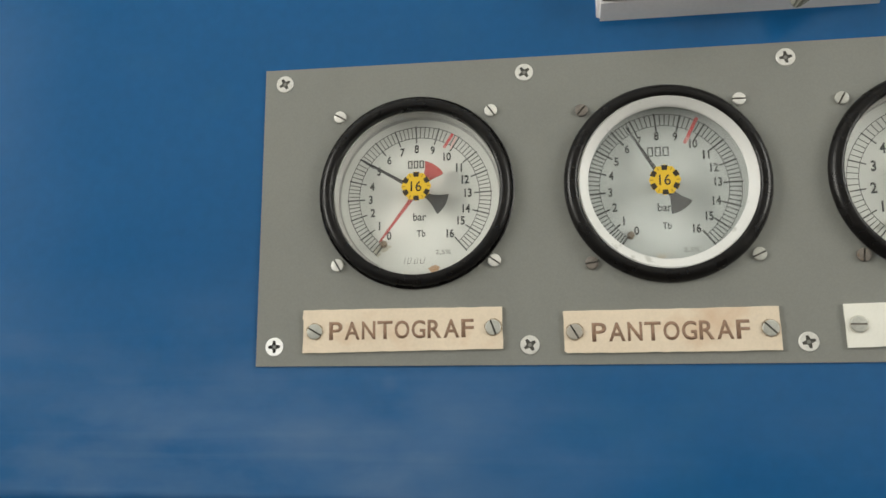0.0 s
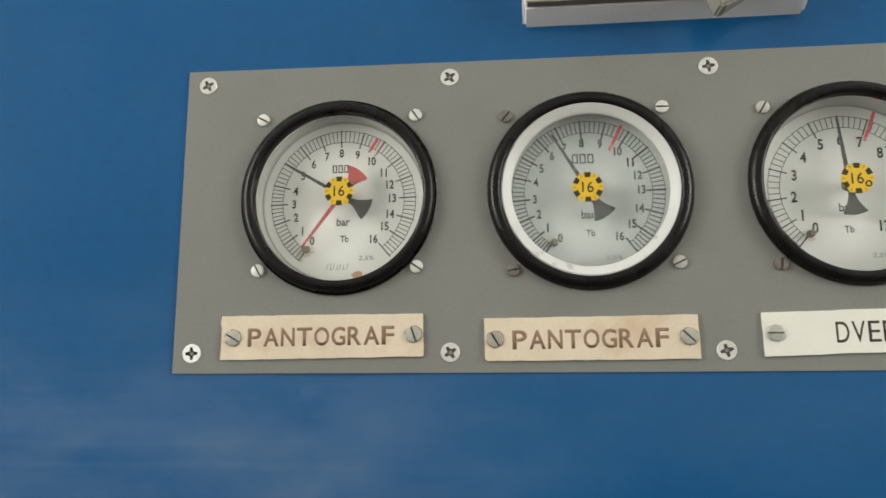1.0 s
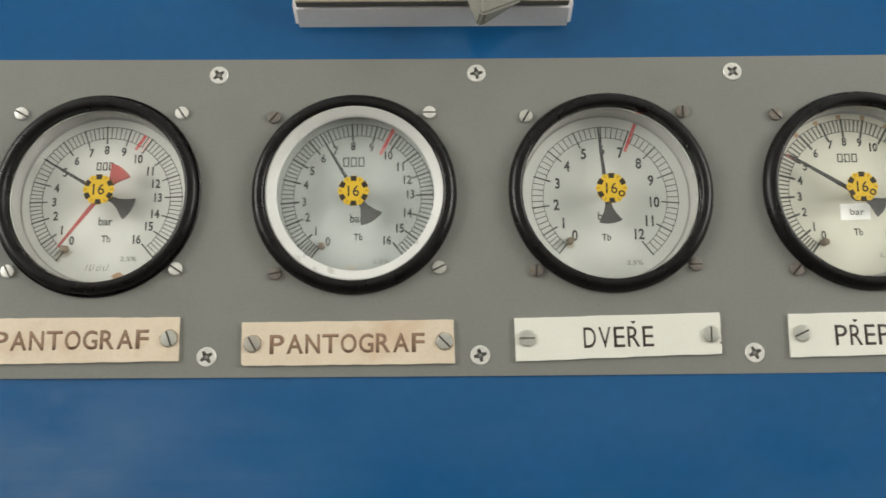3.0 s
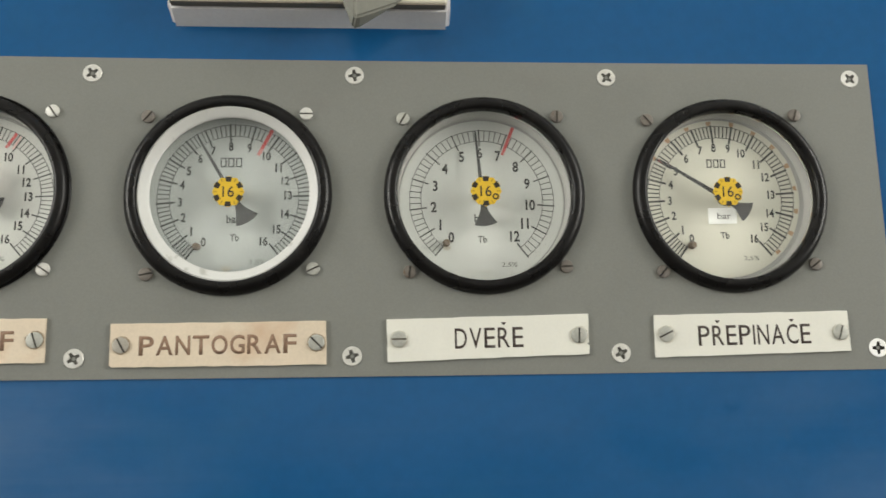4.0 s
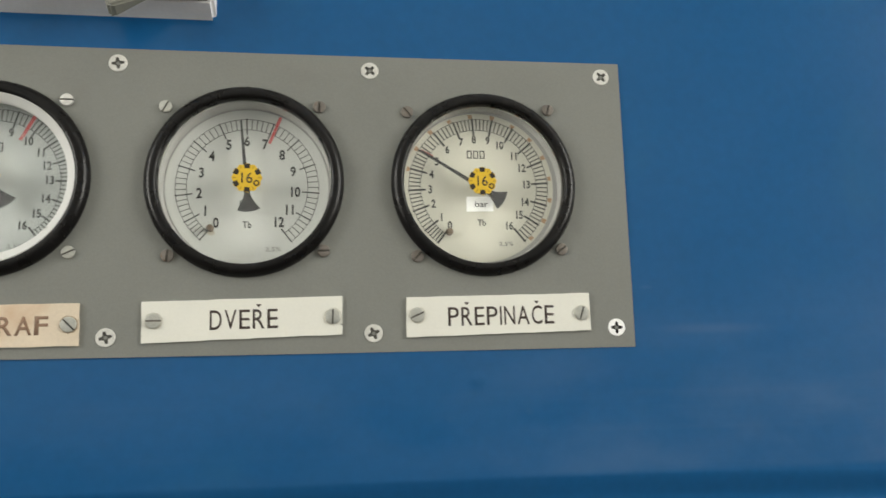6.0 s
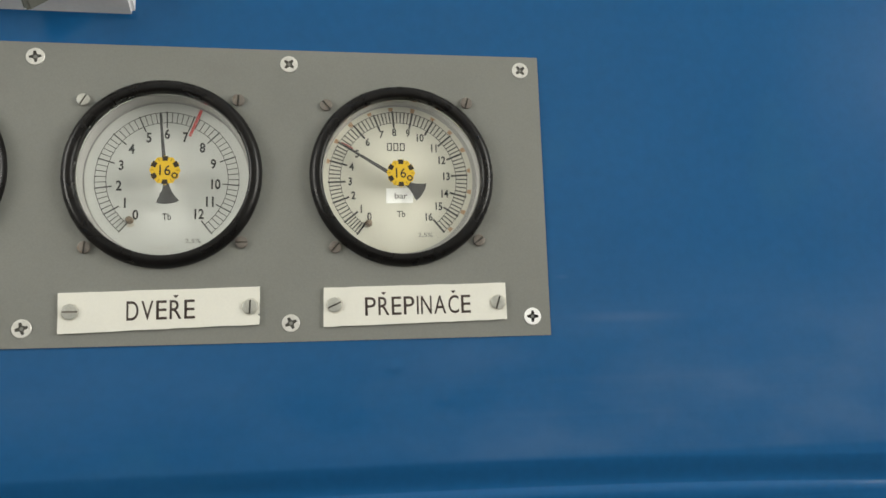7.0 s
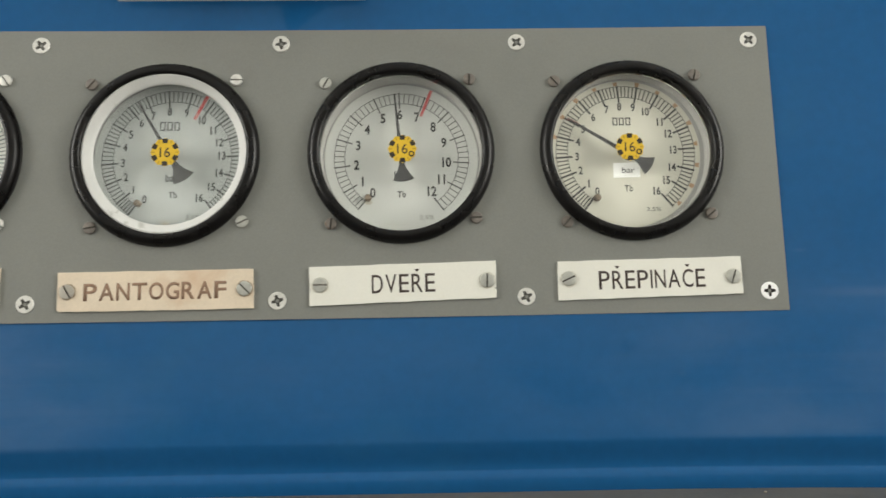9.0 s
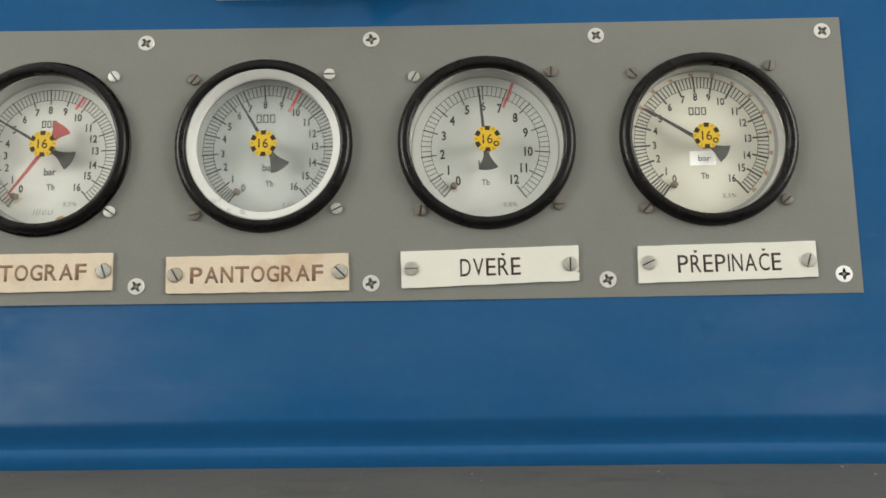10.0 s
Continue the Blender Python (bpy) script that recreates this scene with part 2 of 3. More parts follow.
# an old pane gone dull: rough all over, with a thin milky film
HAZY = bpy.data.materials.new("clouded_gauge_glass")
HAZY.use_nodes = True
_h, _l = HAZY.node_tree.nodes, HAZY.node_tree.links.new
_g = _h["Principled BSDF"]
_g.inputs["Base Color"].default_value = (0.97, 0.985, 0.98, 1)
_g.inputs["Roughness"].default_value, _g.inputs["IOR"].default_value = 0.13, 1.3
_g.inputs["Transmission Weight"].default_value = 1.0
_milk = _h.new("ShaderNodeBsdfDiffuse")
_milk.inputs["Color"].default_value = (0.66, 0.69, 0.68, 1)
_cloud = _h.new("ShaderNodeTexNoise")
_cloud.inputs["Scale"].default_value, _cloud.inputs["Detail"].default_value = 90.0, 6.0
_much = _h.new("ShaderNodeMapRange")
_much.inputs["From Min"].default_value, _much.inputs["From Max"].default_value = 0.3, 0.7
_much.inputs["To Min"].default_value, _much.inputs["To Max"].default_value = 0.0, 0.07
_where = _h.new("ShaderNodeTexCoord")
_l(_where.outputs["Object"], _cloud.inputs["Vector"])
_l(_cloud.outputs["Fac"], _much.inputs["Value"])
_both = _h.new("ShaderNodeMixShader")
_l(_much.outputs[0], _both.inputs[0])
_l(_g.outputs[0], _both.inputs[1])
_l(_milk.outputs[0], _both.inputs[2])
_l(_both.outputs[0], _h["Material Output"].inputs["Surface"])


# ---- mesh helpers ----
def finish(bm, name, mat, smooth=True, angle=35):
    bmesh.ops.recalc_face_normals(bm, faces=bm.faces)
    me = bpy.data.meshes.new(name)
    bm.to_mesh(me)
    bm.free()
    if smooth:
        me.polygons.foreach_set("use_smooth", [True] * len(me.polygons))
        me.set_sharp_from_angle(angle=radians(angle))
    me.materials.append(mat)
    return me


def part(name, bm, mat, parent, label="", m=None, smooth=True, angle=35):
    """One mesh object under a thing or under a part."""
    me = bm if isinstance(bm, bpy.types.Mesh) else finish(bm, name, mat, smooth, angle)
    ob = new(name, me)
    if parent:
        ob.parent = parent
    if m:
        ob.matrix_basis = m
    return tagged(ob, label)


def thing(name, m, label, category, group=""):
    ob = new(name)
    ob.empty_display_size = 0.01
    ob.matrix_basis = m
    return tagged(ob, label, category, group)


def lathe(profile, n=96, closed=False):
    """Turns a profile of (radius, y) round the y axis."""
    bm = bmesh.new()
    rings = []
    for r, y in profile:
        if r < 1e-7:
            rings.append([bm.verts.new((0, y, 0))])
        else:
            rings.append([bm.verts.new((r * math.cos(a), y, r * math.sin(a))) for a in (2 * math.pi * k / n for k in range(n))])
    pairs = list(zip(rings, rings[1:])) + ([(rings[-1], rings[0])] if closed else [])
    for a, b in pairs:
        for k in range(n):
            j = (k + 1) % n
            if len(a) == 1 and len(b) == 1:
                continue
            if len(a) == 1:
                bm.faces.new((a[0], b[k], b[j]))
            elif len(b) == 1:
                bm.faces.new((a[k], a[j], b[0]))
            else:
                bm.faces.new((a[k], a[j], b[j], b[k]))
    return bm


def sheet(outer, holes, y0, y1, bm=None, bevel=0.0):
    """A flat piece with its outline in x and z, holes through it, front at y0 and back at y1."""
    from mathutils.geometry import tessellate_polygon
    bm = bm or bmesh.new()
    loops = [outer, *holes]
    flat = [p for l in loops for p in l]
    tris = tessellate_polygon([[Vector((x, z, 0)) for x, z in l] for l in loops])
    front = [bm.verts.new((x, y0, z)) for x, z in flat]
    back = [bm.verts.new((x, y1, z)) for x, z in flat]
    for t in tris:
        bm.faces.new([front[i] for i in t])
        bm.faces.new([back[i] for i in reversed(t)])
    s = 0
    for l in loops:
        for k in range(len(l)):
            i, j = s + k, s + (k + 1) % len(l)
            bm.faces.new((front[i], front[j], back[j], back[i]))
        s += len(l)
    return bm


def circle(r, n=64, cx=0.0, cz=0.0):
    return [(cx + r * math.cos(2 * math.pi * k / n), cz + r * math.sin(2 * math.pi * k / n)) for k in range(n)]


def block(x0, x1, y0, y1, z0, z1, bevel=0.0, bm=None, seg=2):
    bm = bm or bmesh.new()
    made = bmesh.ops.create_cube(bm, size=1)["verts"]
    for v in made:
        v.co = Vector(((x0 + x1) / 2 + v.co.x * (x1 - x0), (y0 + y1) / 2 + v.co.y * (y1 - y0), (z0 + z1) / 2 + v.co.z * (z1 - z0)))
    if bevel:
        edges = list({e for v in made for e in v.link_edges})
        bmesh.ops.bevel(bm, geom=edges, offset=bevel, segments=seg, affect="EDGES", profile=0.5)
    return bm


def bar(bm, p, q, w0, w1, y0, y1):
    """A flat tapering stroke from p to q in x and z."""
    d = (Vector(q) - Vector(p)).normalized()
    s = Vector((-d.y, d.x))
    o = [Vector(p) + s * w0 / 2, Vector(p) - s * w0 / 2, Vector(q) - s * w1 / 2, Vector(q) + s * w1 / 2]
    return sheet([tuple(v) for v in o], [], y0, y1, bm)


def arc(bm, r0, r1, a0, a1, y0, y1, n=60):
    """A flat ring piece between two angles in degrees."""
    angles = [radians(a0 + (a1 - a0) * k / n) for k in range(n + 1)]
    o = [(r1 * math.cos(a), r1 * math.sin(a)) for a in angles] + [(r0 * math.cos(a), r0 * math.sin(a)) for a in reversed(angles)]
    return sheet(o, [], y0, y1, bm)


TEXTS = {}


def lettering(name, text, height, x, y, z, mat, parent, wide=1.0, thin=0.0, depth=0.00006, label="", turn=0.0):
    """Built-in font, capitals of the given height, centred on x and z, facing the room."""
    key = (text, height, wide, thin, depth, mat.name)
    if key not in TEXTS:
        cu = bpy.data.curves.new("lettering", "FONT")
        cu.body, cu.size, cu.extrude, cu.offset = text, 1.0, 0.0, thin
        cu.resolution_u = 4
        ob = bpy.data.objects.new("lettering", cu)
        scene.collection.objects.link(ob)
        bpy.context.view_layer.update()
        me = bpy.data.meshes.new_from_object(ob.evaluated_get(bpy.context.evaluated_depsgraph_get()))
        bpy.data.objects.remove(ob)
        bm = bmesh.new()
        bm.from_mesh(me)
        xs, zs = [v.co.x for v in bm.verts], [v.co.y for v in bm.verts]
        cx, cz, s = (min(xs) + max(xs)) / 2, (min(zs) + max(zs)) / 2, height / (max(zs) - min(zs))
        for v in bm.verts:
            v.co = Vector(((v.co.x - cx) * s * wide, -depth, (v.co.y - cz) * s))
        side = bmesh.ops.extrude_face_region(bm, geom=list(bm.faces))["geom"]
        for v in side:
            if isinstance(v, bmesh.types.BMVert):
                v.co.y = 0
        TEXTS[key] = finish(bm, name, mat, smooth=False)
    return part(name, TEXTS[key], mat, parent, label, pose(x, y, z, 0, turn, 0))


# ---- screws ----
def cross_screw_meshes(r):
    """A countersunk head with a cross recess, slightly proud of the sheet."""
    star = []
    for k in range(8):
        a = math.pi / 4 * k
        q = r * (0.68 if k % 2 == 0 else 0.32)
        if k % 2 == 0:
            for s in (-0.2, 0.2):
                star.append((q * math.cos(a + s), q * math.sin(a + s)))
        else:
            star.append((q * math.cos(a), q * math.sin(a)))
    head = sheet(circle(r * 0.93, 40), [star], -0.00035, 0.0009)
    rim = lathe([(r * 0.93, -0.00035), (r, -0.0001), (r, 0.0008), (r * 0.9, 0.0008)], 40)
    me = bpy.data.meshes.new("t")
    rim.to_mesh(me)
    rim.free()
    head.from_mesh(me)
    floor_bm = lathe([(0, 0.0006), (r * 0.2, 0.0), (r * 0.8, -0.00022)], 16)
    return finish(head, "head", ZINC), finish(floor_bm, "recess", DARK)


def slot_screw_meshes(r, h, slot):
    """A rounded cheese head with a straight slot."""
    bm = bmesh.new()
    n = 20
    for side in (1, -1):
        a0 = math.asin(slot / 2 / r)
        ang = [a0 + (math.pi - 2 * a0) * k / n for k in range(n + 1)]
        rows = []
        for f, y in ((1.0, 0.0), (1.0, -h * 0.75), (0.96, -h * 0.92), (0.88, -h)):
            row = []
            for a in ang:
                x, z = r * f * math.cos(a), max(r * f * math.sin(a), slot / 2)
                row.append(bm.verts.new((x * 1.0, y, side * z)))
            rows.append(row)
        for a, b in zip(rows, rows[1:]):
            for k in range(n):
                bm.faces.new((a[k], a[k + 1], b[k + 1], b[k]))
            bm.faces.new((a[n], a[0], b[0], b[n]))
        bm.faces.new(rows[-1])
    return finish(bm, "head", ZINC, angle=40), finish(lathe([(0, -h * 0.4), (r * 0.96, -h * 0.4), (r * 0.96, 0)], 24), "slot", SLOT)


def recoloured(me, mat):
    c = me.copy()
    c.materials.clear()
    c.materials.append(mat)
    return c


CROSS, CROSS_IN = cross_screw_meshes(0.0032)
CROSS_BRIGHT = recoloured(CROSS, BRIGHT)
CROSS_IN_GREY = recoloured(CROSS_IN, RECESS)
SMALL, SMALL_IN = slot_screw_meshes(0.0022, 0.0009, 0.0006)
SMALL_DULL = recoloured(SMALL, DULL)
SMALL_GREY = recoloured(SMALL, STEEL)
PLATE_SCREW, PLATE_SCREW_IN = slot_screw_meshes(0.0026, 0.0007, 0.0006)
PLATE_SCREW_DULL = recoloured(PLATE_SCREW, BROWN_STEEL)
PLATE_SCREW = recoloured(PLATE_SCREW, STEEL)
PLATE_SCREW_IN_PALE = recoloured(PLATE_SCREW_IN, DULL)


def screw(kind, parent, x, y, z, turn, label=""):
    head, inner = {"cross": (CROSS, CROSS_IN_GREY), "bright": (CROSS_BRIGHT, CROSS_IN), "small": (SMALL, SMALL_IN), "dull": (SMALL_DULL, SMALL_IN), "grey": (SMALL_GREY, SMALL_IN),
                   "plate": (PLATE_SCREW, PLATE_SCREW_IN), "plate_dull": (PLATE_SCREW_DULL, PLATE_SCREW_IN), "plate_pale": (PLATE_SCREW, PLATE_SCREW_IN_PALE)}[kind]
    s = part("screw", head, None, parent, label, pose(x, y, z, 0, -turn, 0))
    part("slot" if kind not in ("cross", "bright") else "recess", inner, None, s)
    return s


# ---- blue wall sheet with its rolled lower edge ----
GZ = Z0 - 0.0423
PX0, PX1, PZ0, PZ1 = -0.0076, 0.3594, Z0 - 0.1026, Z0 + 0.0056
LEDGE = Z0 - 0.1640


def fall(x):
    """How far the roll and the desk have dropped along x."""
    return 0.0042 * (x - 0.2) + 0.11 * min(max(0.0, x - 0.3), 0.25) ** 2




def wall_y(z):
    """Front of the sheet: flat, then a shallow roll back and a bead above the desk."""
    d = Z0 - z
    if d < 0.1462:
        return 0.002
    if d < 0.1565:
        u = (d - 0.1462) / 0.0103
        return 0.002 + 0.0029 * (0.45 * math.sin(math.pi / 2 * u) + 0.55 * (0.5 - 0.5 * math.cos(math.pi * u)))
    if d < 0.1595:
        return 0.0049 - 0.0010 * (0.5 - 0.5 * math.cos(math.pi * (d - 0.1565) / 0.0030))
    return 0.0039 + 0.0013 * (1 - math.cos(min(1.0, (d - 0.1595) / 0.0058) * math.pi / 2))


def spread(a, b, step):
    k = max(1, round((b - a) / step))
    return [a + (b - a) * i / k for i in range(k)]


def blue_wall():
    xs = spread(RX0, -0.2, 0.1) + spread(-0.2, PX0 + 0.004, 0.003) + spread(PX0 + 0.004, PX1 - 0.004, 0.001) + spread(PX1 - 0.004, 0.62, 0.003) + spread(0.62, RX1, 0.1) + [RX1]
    zs = [0.0] + spread(0.4, LEDGE - 0.002, 0.1) + spread(LEDGE - 0.002, Z0 - 0.142, 0.0005) + spread(Z0 - 0.142, PZ0 + 0.004, 0.001) + spread(PZ0 + 0.004, PZ1 - 0.004, 0.01) \
        + spread(PZ1 - 0.004, Z0 + 0.08, 0.004) + spread(Z0 + 0.08, RZ1, 0.1) + [RZ1]
    dents = [(0.3006, -0.1128, 0.0022, -0.00030), (0.3187, -0.1238, 0.0026, -0.00024), (0.2902, -0.1260, 0.0023, -0.00018), (0.3100, -0.1180, 0.0120, 0.0003), (0.0500, -0.1200, 0.0120, 0.0004), (0.2650, -0.1280, 0.0090, 0.0002), (-0.0300, -0.1000, 0.0140, -0.0003)]
    bm = bmesh.new()
    grid = []
    for z in zs:
        row = []
        for x in xs:
            y = wall_y(z + fall(x))
            near = max(0.0, 1 - max(0.0, abs(x - 0.18) - 0.3) / 0.1)
            if Z0 - 0.163 < z < Z0 + 0.1:
                fade = min(1.0, (z - Z0 + 0.163) / 0.012)
                low = min(1.0, max(0.25, (Z0 - 0.03 - z) / 0.06))
                y += low * near * fade * 0.0006 * noise.noise((x * 9, z * 22, 0.3)) + low * near * fade * 0.00022 * noise.noise((x * 30, z * 60, 4.3))
            for dx, dz, r, h in dents:
                q = ((x - dx) ** 2 + (z - Z0 - dz) ** 2) / r ** 2
                if q < 6:
                    y += h * math.exp(-q)
            row.append(bm.verts.new((x, y, z)))
        grid.append(row)
    for i in range(len(zs) - 1):
        for k in range(len(xs) - 1):
            inside = PX0 + 0.003 < xs[k] and xs[k + 1] < PX1 - 0.003 and PZ0 + 0.003 < zs[i] and zs[i + 1] < PZ1 - 0.003
            if not inside:
                bm.faces.new((grid[i][k], grid[i][k + 1], grid[i + 1][k + 1], grid[i + 1][k]))
    me = finish(bm, "wall_front", BLUE, angle=60)
    ob = new("wall_front", me)
    thick = ob.modifiers.new("thickness", "SOLIDIFY")
    thick.thickness, thick.offset = 0.0015, -1
    return tagged(ob, "glossy blue painted sheet metal wall, slightly wavy, hazy reflections painted into its colour", "wall", kind="structure")


blue_wall()

# plain sheet that closes the hollow behind the panel
tagged(part('wall_backing', block(RX0, RX1, 0.050, 0.055, 0, RZ1), REARWALL, None), 'plain sheet closing the hollow behind the panel', 'wall', kind='structure')

# ---- desk ledge under the wall ----
bm = block(RX0, RX1, -0.55, 0.012, LEDGE - 0.03, LEDGE, 0.003)
bmesh.ops.subdivide_edges(bm, edges=[e for e in bm.edges if abs(e.verts[0].co.x - e.verts[1].co.x) > 1], cuts=60)
for v in bm.verts:
    v.co.z -= fall(v.co.x)
tagged(part("desk_top", bm, DESK, None), "dusty grey worn desk top below the blue wall", "desk", kind="structure")

# ---- the closed cab round the camera ----
def wall_with_openings(name, axis, at_, u0, u1, z0, z1, openings, mat, label):
    """An upright wall of 5 cm with rectangular openings through it; it runs along x or along y."""
    outer = [(u0, z0), (u1, z0), (u1, z1), (u0, z1)]
    holes = [[(a, b), (c, b), (c, d), (a, d)] for a, b, c, d in openings]
    bm = sheet(outer, holes, 0, 0.05)
    m = pose(0, at_ - 0.05, 0) if axis == "x" else pose(at_, 0, 0, 0, 0, 90)
    ob = part(name, bm, mat, None, "", m, smooth=False)
    return tagged(ob, label, "wall", kind="structure")


SIDE = [(-1.02, 0.86, -0.38, 1.86)]
wall_with_openings("wall_back", "x", RY1, RX0, RX1, 1.04, RZ1, [], BEIGEWALL, "plain beige upper rear wall of the cab")
wall_with_openings("wall_back_lower", "x", RY1, RX0, RX1, 0, 1.04, [], REARWALL, "plain light grey lower rear wall of the cab")
wall_with_openings("wall_left", "y", RX0, RY1, 0.002, 0, RZ1, SIDE, WALL, "pale grey painted cab side wall with a window")
wall_with_openings("wall_right", "y", RX1 + 0.05, RY1, 0.002, 0, RZ1, SIDE, WALL, "pale grey painted cab side wall with a window")
tagged(part("floor", block(RX0, RX1, RY1, 0.05, -0.05, 0), FLOOR, None), "dark worn rubber cab floor", "floor", kind="structure")
tagged(part("ceiling", block(RX0, RX1, RY1, 0.05, RZ1, RZ1 + 0.05), CEIL, None), "white painted cab ceiling", "ceiling", kind="structure")

# ---- instrument panel ----
GAUGES = [0.0487, 0.1343, 0.2200, 0.3052]
panel = thing("instrument_panel", pose(0, 0, Z0), "grey painted metal instrument panel screwed to the blue wall", "instrument panel")
# both long edges sag a little between the corners
edge = [(PX0 + (PX1 - PX0) * k / 30, PZ0 - Z0 - 0.0004 * math.sin(math.pi * k / 30)) for k in range(31)]
edge += [(PX1 - 0.0003 - (PX1 - PX0 - 0.0006) * k / 30, PZ1 - Z0 - 0.0007 * math.sin(math.pi * k / 30)) for k in range(31)]
bm = sheet(edge, [circle(0.0312, 72, g, GZ - Z0) for g in GAUGES], 0.0, 0.0019)
part("plate", bm, GREY, panel, smooth=False)
TOPS = [0.0, 0.0875, 0.1757, 0.2637, 0.352]
LOWS = [-0.0011, 0.0872, 0.1755, 0.2643, 0.3526]
for x, z, turn, kind in zip(TOPS, (0, -0.0006, -0.0005, -0.0004, 0), (28, 35, 8, 50, 40), ("cross",) * 5):
    screw(kind, panel, x, 0, z, turn)
for x, z, turn, kind in zip(LOWS, (-0.0959, -0.0963, -0.0964, -0.0963, -0.0955), (2, 33, 15, 25, 0), ("bright", "cross", "cross", "cross", "bright")):
    screw(kind, panel, x, 0, z, turn, "bright white zinc screw" if kind == "bright" else "")


# ---- pressure gauges ----
def pointer_mesh(length, fan):
    """A flat tapering pointer along x with a boss and a fan-shaped tail on a narrow neck."""
    bm = lathe([(0, -0.0009), (0.0022, -0.0009), (0.0026, -0.0005), (0.0026, 0.0003), (0, 0.0003)], 32)
    bar(bm, (0, 0), (length * 0.97, 0), 0.0015, 0.0006, -0.0003, 0.0003)
    bar(bm, (length * 0.96, 0), (length, 0), 0.0006, 0.0002, -0.0003, 0.0003)
    side = [(-fan * f, fan * w) for f, w in ((0.10, 0.085), (0.38, 0.10), (0.52, 0.14), (0.68, 0.22), (0.82, 0.31))]
    tail = [(x, -z) for x, z in side] + [(-fan * math.cos(radians(q)), -fan * math.sin(radians(q))) for q in range(23, -24, -4)] + side[::-1]
    return sheet(tail, [], -0.00032, 0.00032, bm)


def gauge(x, top, depth, centre, r_out, r_in, r_num, r_dial, first, step, ends, drift, dial_mat, pivot, needles, sticker, pin, words, label, screws, white_ring=False, limit=None, weight=1.0, fan=0.0108, bar_label=False, punched=False, high=0.0031, lipped=False):
    """A panel gauge. The scale starts at the angle first and falls by step a unit, with the drift of a scale marked by hand."""
    g = thing("pressure_gauge", pose(x, 0, GZ), label, "pressure gauge", "gauges on the panel")
    rim = [(0.0342, 0.0), (0.03425, -0.0006), (0.0340, -0.0013), (0.0335, -0.0021), (0.0327, -0.0029), (0.0317, -0.0033), (0.0308, -0.0033), (0.0301, -0.0030), (0.0297, -0.0024), (0.0296, -0.0016), (0.0296, 0.0008), (0.0312, 0.0008), (0.0312, 0.0)]
    if lipped:
        # a groove near the foot of the rim
        rim[:3] = [(0.0345, 0.0), (0.0346, -0.0006), (0.0342, -0.0009), (0.0338, -0.0007), (0.0337, -0.0013)]
    part("bezel", lathe(rim, 128, True), RUBBER, g, angle=60)
    # case: a cup behind the panel
    floor_y = depth + 0.0002
    part("case", lathe([(0.0299, 0.0016), (0.0294, floor_y), (0, floor_y), (0, floor_y + 0.001), (0.0310, floor_y + 0.001), (0.0310, 0.0016)], 96, True), CASE, g, angle=50)
    if white_ring:
        part("inner_ring", lathe([(0.0298, -0.0021), (0.0293, -0.0023), (0.0286, -0.0019), (0.0272, -0.0008), (0.0265, -0.0004), (0.0263, 0.0001), (0.0264, 0.0006), (0.0298, 0.0007)], 128, True), WHITE_RING, g, "chipped white inner ring", pose(0.0003, 0, 0.0001), angle=50)
    front = 0.0008 if white_ring else 0.0002
    pane = part("glass", lathe([(0, front), (0.0294, front), (0.0294, front + 0.001), (0, front + 0.001)], 96), HAZY if white_ring else GLASS, g, "clouded old glass" if white_ring else "")
    pane.visible_shadow = False
    dial = part("dial", lathe([(0, 0), (r_dial - 0.0001, 0), (r_dial, 0.0001), (r_dial, 0.0002), (0, 0.0002)], 96), dial_mat, g, "", pose(centre[0], depth, centre[1]))

    def on_dial(px, pz):
        return px - centre[0], pz - centre[1]

    # scale: the long strokes stray with the numerals, the short ones part the space between evenly
    units = [ends[0]] + [first - step * k + drift[k] * (0.8 if k < 10 else 0.3) for k in range(1, top)] + [ends[1]]
    bm = bmesh.new()
    arc(bm, r_out - 0.00021, r_out, ends[1], ends[0], -0.00006, 0, 120)
    arc(bm, r_in, r_in + 0.00021, ends[1], ends[0], -0.00006, 0, 120)
    for k in range(top * 5 + 1):
        u, f = divmod(k, 5)
        angle = units[u] if not f else units[u] + (units[u + 1] - units[u]) * f / 5
        c, s = math.cos(radians(angle)), math.sin(radians(angle))
        p0 = r_in - 0.0018 if not f else r_in
        p1 = r_out + (0.0003 if not f else 0)
        w = (0.00046 if not f else 0.00027) * weight
        bar(bm, (p0 * c, p0 * s), (p1 * c, p1 * s), w, w, -0.00007, 0)
    part("scale", bm, INK, dial, smooth=False)
    for k in range(top + 1):
        angle = radians(first - step * k + drift[k])
        lettering("numeral", str(k), high, r_num * math.cos(angle), 0, r_num * math.sin(angle), INK, dial, 0.80, 0.026)
    # printed words: the owner's mark as plain shapes, the unit, the maker's type and the class
    if "mark" in words:
        mx, mz, wide_, tall = words["mark"]
        bm = bmesh.new()
        for k in range(3):
            cx, cz = on_dial(mx + wide_ * (k - 1) * 0.36, mz)
            hw, hh, t = wide_ * 0.14, tall / 2, 0.00042
            sheet([(cx - hw, cz - hh), (cx + hw, cz - hh), (cx + hw, cz + hh), (cx - hw, cz + hh)], [[(cx - hw + t, cz - hh + t), (cx + hw - t, cz - hh + t), (cx + hw - t, cz + hh - t), (cx - hw + t, cz + hh - t)]], -0.00006, 0, bm)
        part("owner_mark", bm, INK, dial, smooth=False)
    bx, bz = on_dial(*words["bar"])
